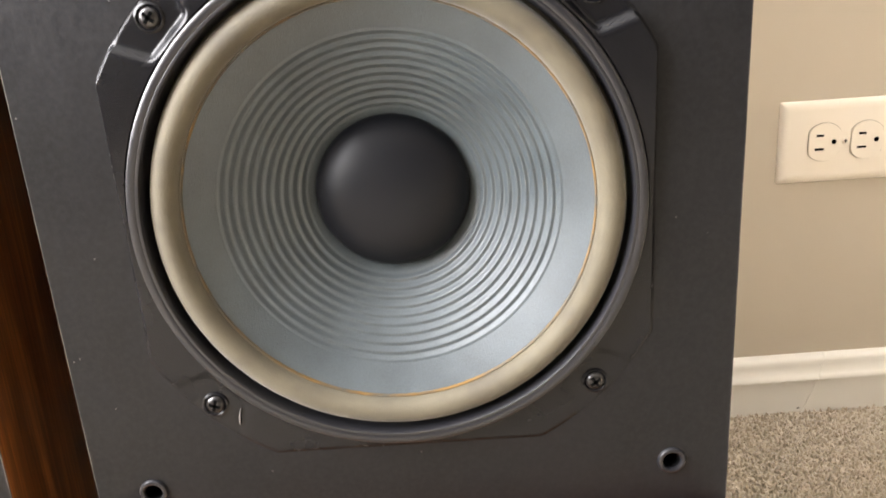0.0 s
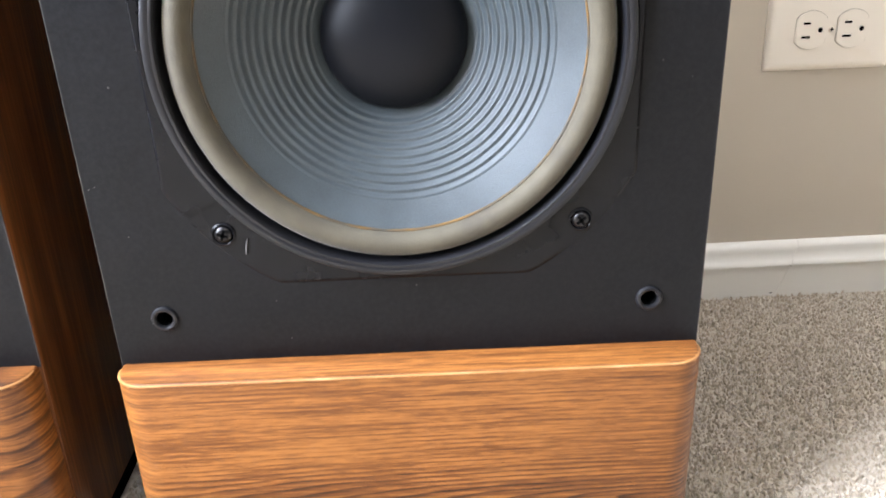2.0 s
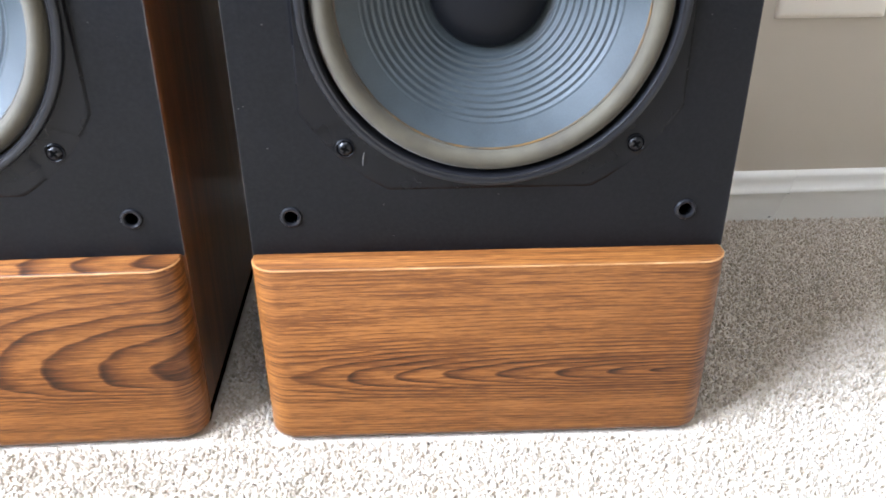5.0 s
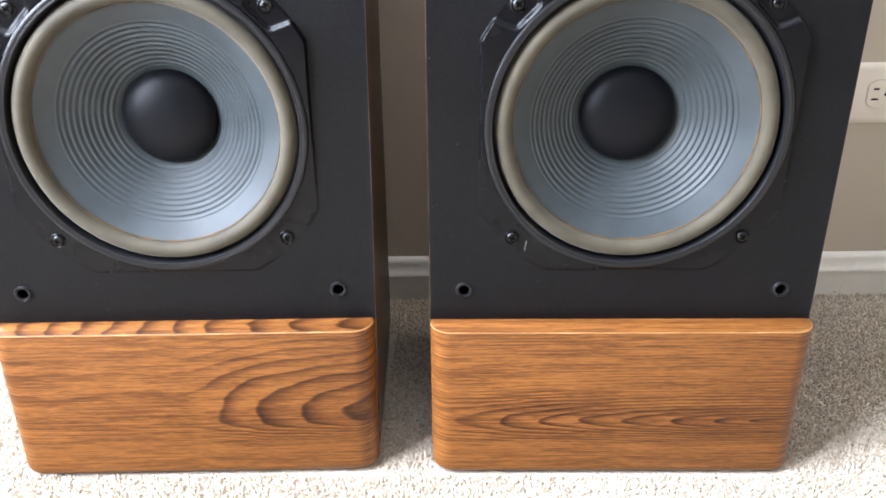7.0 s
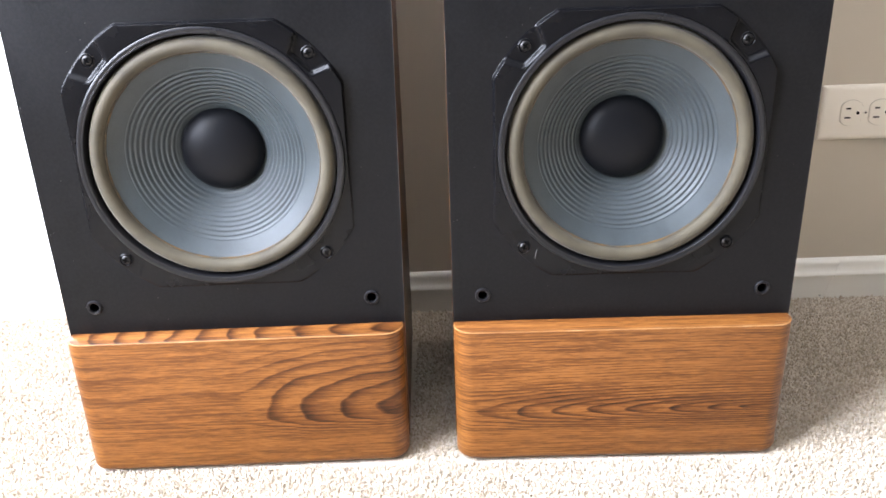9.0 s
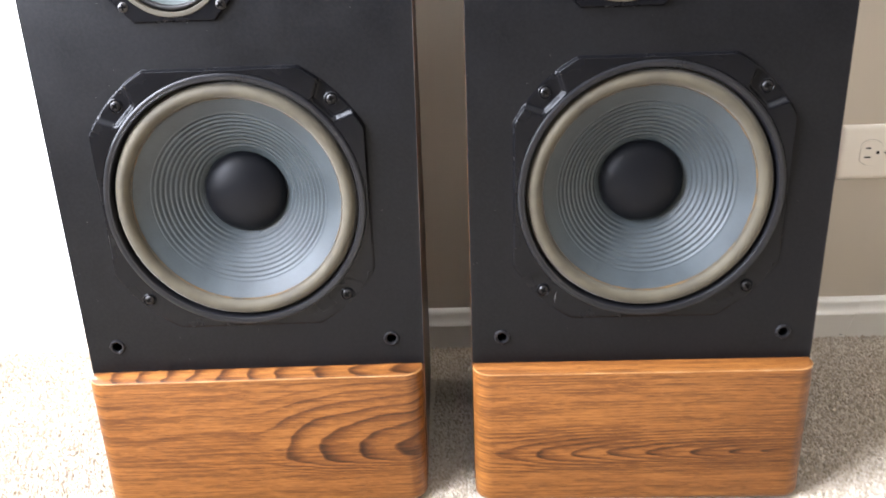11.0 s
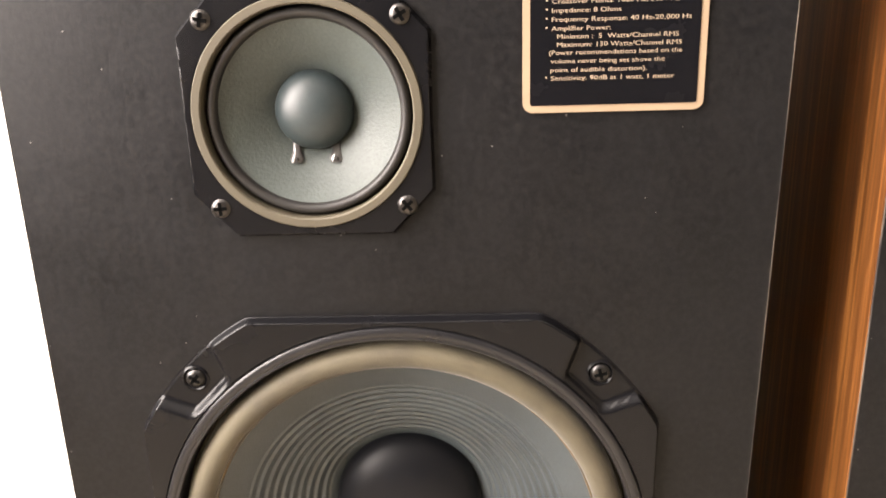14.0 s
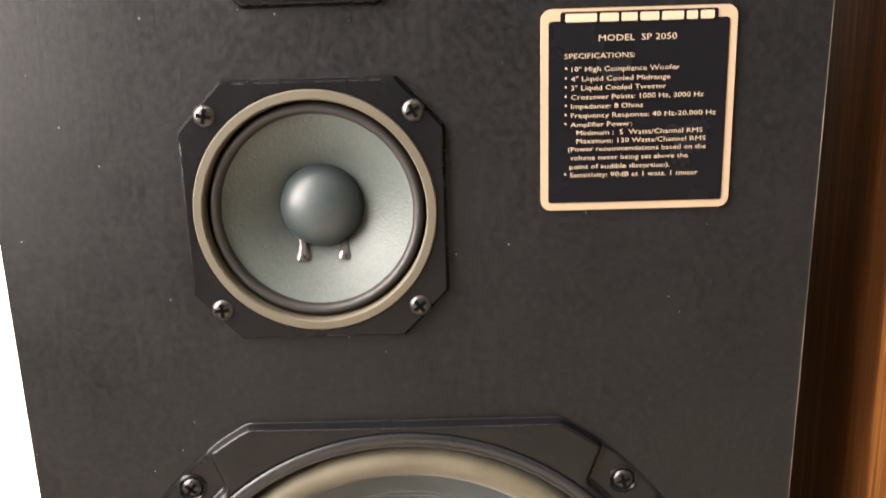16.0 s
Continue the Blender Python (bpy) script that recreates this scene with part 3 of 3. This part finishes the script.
def small_driver(parent, name, c, k, label):
    """The midrange; the tweeter is the same form at a smaller scale k."""
    body = moulded_frame(name, parent, c, lambda ang: octagon_reach(0.0547 * k, (0.0356 * k, 0.0348 * k), ang), 0.0507 * k,
                         lambda x, z, rim: 0.0032 * smoothstep(0, 0.0016, rim), 14, label)
    part("gasket", lathe(c, [(0.0504 * k, 0.001), (0.0504 * k, -0.0042), (0.0499 * k, -0.0048), (0.0468 * k, -0.0048), (0.0462 * k, -0.0042), (0.0460 * k, 0.006)], 128),
         gasket_tan, body, "tan card gasket ring")
    roll = [(0.0461 * k, 0.0040)]
    for i in range(11):
        a = math.pi * i / 10
        roll.append((0.0428 * k + 0.0023 * k * math.cos(a), 0.0015 - 0.0030 * k * math.sin(a)))
    roll.append((0.0402 * k, 0.0022))
    part("surround", lathe(c, roll, 128), roll_black, body, "dark rolled cone edge")
    prof = []
    for i in range(33):
        u = i / 32
        prof.append(((0.0406 - 0.0242 * u) * k, 0.0018 + (0.0130 * u + 0.0015 * u * u) * k))
    part("cone", lathe(c, prof, 96), cone_mid, body, "plain grey paper cone")
    cap = [(0.0183 * k, 0.0168 * k), (0.0180 * k, 0.0146 * k)]
    for i in range(1, 13):
        a = math.pi / 2 * i / 12
        cap.append((0.0179 * k * math.cos(a) if i < 12 else 0.0, (0.0146 - 0.0118 * math.sin(a)) * k))
    part("dust_cap", lathe(c, cap, 72), cap_mid, body, "blue-grey domed dust cap")
    for side in (-1, 1):
        lead(body, (c[0] + side * 0.0092 * k, c[1]), k)
    for sx in (-1, 1):
        for sz in (-1, 1):
            screw(body, (c[0] + sx * 0.0420 * k, c[1] + sz * 0.0408 * k), -0.0030, 0.0048 * max(k, 0.85), steel_bright)
    return body


def lead(parent, at, k):
    """A glued voice-coil lead that runs down the cone to an eyelet."""
    x, z = at
    bm = bmesh.new()
    pts = [(0.0172, 0.0162), (0.0190, 0.0149), (0.0215, 0.0133), (0.0238, 0.0119), (0.0252, 0.0111)]
    wide = [0.0025, 0.0018, 0.0023, 0.0034, 0.0024]
    rows = []
    for (r, d), w in zip(pts, wide):
        dz = -math.sqrt(max(r * r - 0.0092 ** 2, 1e-8)) * k
        rows.append([bm.verts.new((x + w * k * math.cos(a), d * k - 0.0008 - 0.0011 * k * math.sin(a), z + dz)) for a in (0, 0.8, 1.57, 2.34, math.pi)])
    for a, b in zip(rows, rows[1:]):
        for i in range(4):
            bm.faces.new((a[i], a[i + 1], b[i + 1], b[i]))
    dz = -math.sqrt(0.0238 ** 2 - 0.0092 ** 2) * k
    lathe((x, z + dz), [(0.0013 * k, 0.0117 * k), (0.0012 * k, 0.0097 * k), (0.0007 * k, 0.0091 * k), (0, 0.0091 * k)], 16, bm)
    return part("lead", bm, lacquer, parent, "glued voice-coil lead with an eyelet")


lacquer = Nodes("dark clear lacquer", (0.040, 0.037, 0.036), 0.10)


def grille_socket(parent, x, z):
    bm = lathe((x, z), [(0.0076, 0.001), (0.0076, -0.0012), (0.0070, -0.0022), (0.0060, -0.0025), (0.0050, -0.0020), (0.0046, -0.0005), (0.0045, 0.012), (0.0, 0.012)], 40)
    for f in bm.faces:
        if f.calc_center_median().y > 0.004:
            f.material_index = 1
    return part("grille_socket", bm, (ring_black, dark), parent, "black rubber grille-peg socket")


PLATE_X0, PLATE_X1, PLATE_Z0, PLATE_Z1 = 0.0605, 0.1375, 0.5447, 0.6248
LINES = (("MODEL  SP 2050", 0.296, 0.694, 140, 1.25), ("SPECIFICATIONS:", 0.122, 0.482, 203, 1.05),
         ("10\" High Compliance Woofer", 0.158, 0.713, 252, 1), ("4\" Liquid Cooled Midrange", 0.156, 0.668, 288, 1),
         ("3\" Liquid Cooled Tweeter", 0.156, 0.648, 322, 1), ("Crossover Points: 1000 Hz, 3000 Hz", 0.157, 0.842, 357, 1),
         ("Impedance: 8 Ohms", 0.157, 0.530, 392, 1), ("Frequency Response: 40 Hz-20,000 Hz", 0.157, 0.910, 427, 1),
         ("Amplifier Power:", 0.155, 0.475, 462, 1), ("Minimum :  5  Watts/Channel RMS", 0.187, 0.845, 494, 1),
         ("Maximum: 130 Watts/Channel RMS", 0.187, 0.862, 526, 1), ("(Power recommendations based on the", 0.143, 0.867, 557, 1),
         ("volume never being set above the", 0.154, 0.774, 591, 1), ("point of audible distortion).", 0.152, 0.680, 626, 1),
         ("Sensitivity: 90dB at 1 watt, 1 meter", 0.154, 0.830, 659, 1))


def lettering(parent, text, x0, x1, z, high):
    """A line of raised print, fitted to its length."""
    curve = bpy.data.curves.new("lettering", "FONT")
    curve.body, curve.size, curve.fill_mode = text, 1.0, "FRONT"
    curve.resolution_u = 2
    holder = new("lettering_source", curve)
    bpy.context.view_layer.update()
    me = bpy.data.meshes.new_from_object(holder.evaluated_get(bpy.context.evaluated_depsgraph_get()))
    bpy.data.objects.remove(holder)
    bpy.data.curves.remove(curve)
    xs = [v.co.x for v in me.vertices]
    lo, hi = min(xs), max(xs)
    for v in me.vertices:
        v.co = Vector((x0 + (v.co.x - lo) / (hi - lo) * (x1 - x0), -0.0021, z + v.co.y * high))
    me.materials.append(cream_print.mat)
    ob = new("lettering", me)
    ob.parent = parent
    return ob


def data_plate(parent):
    """The small printed plate beside the midrange."""
    w, h = PLATE_X1 - PLATE_X0, PLATE_Z1 - PLATE_Z0
    body = part("data_plate", prism(rounded(PLATE_X0, PLATE_Z0, PLATE_X1, PLATE_Z1, 0.0042), -0.0005, -0.0016), plate_tan, parent,
                "black specification plate with a pale gold border", smooth=False)
    part("plate_field", prism(rounded(PLATE_X0 + 0.0031, PLATE_Z0 + 0.0031, PLATE_X1 - 0.0031, PLATE_Z1 - 0.0047, 0.0012), -0.0012, -0.0019), plate_black, body, "glossy black printed field", smooth=False)
    for text, u0, u1, row, k in LINES:
        z = PLATE_Z1 - (row + 9 - 28) / 772 * h
        lettering(body, text, PLATE_X0 + u0 * w, PLATE_X0 + u1 * w, z, 0.0027 * k)
    for row, u in ((250, 0.131), (286, 0.130), (320, 0.130), (355, 0.130), (390, 0.130), (425, 0.129), (460, 0.129), (657, 0.129)):
        z = PLATE_Z1 - (row - 30) / 772 * h
        x = PLATE_X0 + u * w
        part("bullet", prism(rounded(x - 0.0004, z - 0.0004, x + 0.0004, z + 0.0004, 0.00035, 3), -0.0017, -0.0021), cream_print, body, smooth=False)
    # the maker's mark: a row of plain blocks that hang from the border, parted by dark gaps
    part("mark_field", prism(rounded(PLATE_X0 + 0.100 * w, PLATE_Z1 - 0.0056, PLATE_X0 + 0.900 * w, PLATE_Z1 - 0.0012, 0.0010), -0.0012, -0.0019), plate_black, body, smooth=False)
    for u0, u1 in ((0.125, 0.285), (0.300, 0.395), (0.410, 0.490), (0.505, 0.600), (0.615, 0.725), (0.740, 0.795), (0.810, 0.880)):
        part("mark_block", prism(rounded(PLATE_X0 + u0 * w, PLATE_Z1 - 0.0052, PLATE_X0 + u1 * w, PLATE_Z1 - 0.0020, 0.0006, 3), -0.0017, -0.0021), cream_print, body, smooth=False)
    return body


def scuff(parent, x, z, length, lean):
    """A curved rub mark on the board."""
    bm = bmesh.new()
    pairs = []
    for i in range(7):
        u = i / 6
        px, pz = x + lean * (u * u), z + length * u
        w = 0.00035 * math.sin(math.pi * (0.12 + 0.8 * u))
        pairs.append((bm.verts.new((px - w, -0.0020, pz)), bm.verts.new((px + w, -0.0020, pz)), bm.verts.new((px + w, -0.0004, pz)), bm.verts.new((px - w, -0.0004, pz))))
    for a, b in zip(pairs, pairs[1:]):
        for k in range(4):
            bm.faces.new((a[k], a[(k + 1) % 4], b[(k + 1) % 4], b[k]))
    bm.faces.new(pairs[0])
    bm.faces.new(pairs[-1][::-1])
    return part("scuff", bm, scuffed, parent, "pale curved scuff mark")


def loudspeaker(x, y, yaw, material, label):
    thing = tagged(new("loudspeaker"), label, "loudspeaker", "pair of loudspeakers")
    thing.matrix_world = pose(x, y, 0, 0, 0, yaw)
    cabinet_body(thing)
    baffle(thing)
    edge_strips(thing)
    plinth(thing, material)
    woofer(thing)
    small_driver(thing, "midrange", MID, 1.0, "black cut-cornered midrange frame")
    small_driver(thing, "tweeter", TWEETER, 0.76, "black cut-cornered tweeter frame")
    for side in (-1, 1):
        grille_socket(thing, side * 0.1378, 0.1800)
    data_plate(thing)
    return thing


left_speaker = loudspeaker(SPEAKERS_X[0], -0.001, 1.5, wood_left, "floor-standing oak-veneer loudspeaker, grille off, broad flame grain on its foot")
right_speaker = loudspeaker(SPEAKERS_X[1], 0.0, 0.0, wood_right, "floor-standing oak-veneer loudspeaker, grille off, long flame grain and a scuff")
# the left box is slightly out of square: its inner side stands out a little towards the front and top
for piece in left_speaker.children:
    if piece.name.split(".")[0] in ("cabinet", "baffle", "edge_strip"):
        for v in piece.data.vertices:
            if v.co.x > 0.149 and v.co.z > 0.10 and v.co.y < 0.05:
                v.co.x += 0.0117 * v.co.z
scuff(right_speaker, -0.0862, 0.2180, 0.0092, 0.0016)

# ---- wall outlet ----


def outlet_plate():
    thing = tagged(new("wall_outlet"), "ivory double wall outlet set sideways in its plate", "wall outlet")
    thing.matrix_world = pose(0.3885, WALL_Y, 0.2690)
    w, h = 0.0590, 0.0372
    bm = bmesh.new()
    rings = [(0.0, 0.0), (0.0, -0.0022), (0.0012, -0.0040), (0.0040, -0.0056), (0.0075, -0.0062)]
    loops = [[bm.verts.new((x, y, z)) for x, z in rounded(-w + i, -h + i, w - i, h - i, 0.0022, 4)] for i, y in rings]
    n = len(loops[0])
    for a, b in zip(loops, loops[1:]):
        for i in range(n):
            bm.faces.new((a[i], a[(i + 1) % n], b[(i + 1) % n], b[i]))
    bm.faces.new(loops[-1])
    bm.faces.new(loops[0][::-1])
    part("cover_plate", bm, plate_plastic, thing, "ivory plastic cover plate")
    for cx in (-0.0190, 0.0190):
        pts = []
        for i in range(48):
            a = math.tau * i / 48
            pts.append((cx + max(-0.0140, min(0.0140, 0.0172 * math.cos(a))), 0.0172 * math.sin(a)))
        bm = prism(pts, -0.0055, -0.0078)
        bmesh.ops.bevel(bm, geom=[e for e in bm.edges if all(v.co.y < -0.0077 for v in e.verts)], offset=0.0007, segments=2, affect="EDGES")
        face = part("receptacle", bm, plate_plastic, thing, "ivory receptacle face", angle=50)
        # darker collar round the face: the shade of its gap put into colour
        part("gap_shade", prism([(x * 1.0 + (x - cx) * 0.035, z * 1.035) for x, z in pts], -0.0050, -0.0064), shadow_gap, thing)
        # proud black blocks stand in for the shaded slots and ground hole
        for sz, half in ((0.0062, 0.0033), (-0.0062, 0.0040)):
            part("slot", boxed((cx - 0.0045 - half, -0.0081, sz - 0.0010), (cx - 0.0045 + half, -0.0070, sz + 0.0010)), dark, face, "dark plug slot", smooth=False)
        part("ground_hole", prism(rounded(cx + 0.0062, -0.0022, cx + 0.0104, 0.0022, 0.0019, 4), -0.0070, -0.0081), dark, face, "dark ground hole", smooth=False)
    screw(thing, (0, 0), -0.0062, 0.0028, plate_plastic)
    return thing


shadow_gap = Nodes("plastic with painted gap shade", (0.42, 0.37, 0.30), 0.6)
outlet_plate()

carpet_pile_stuff()
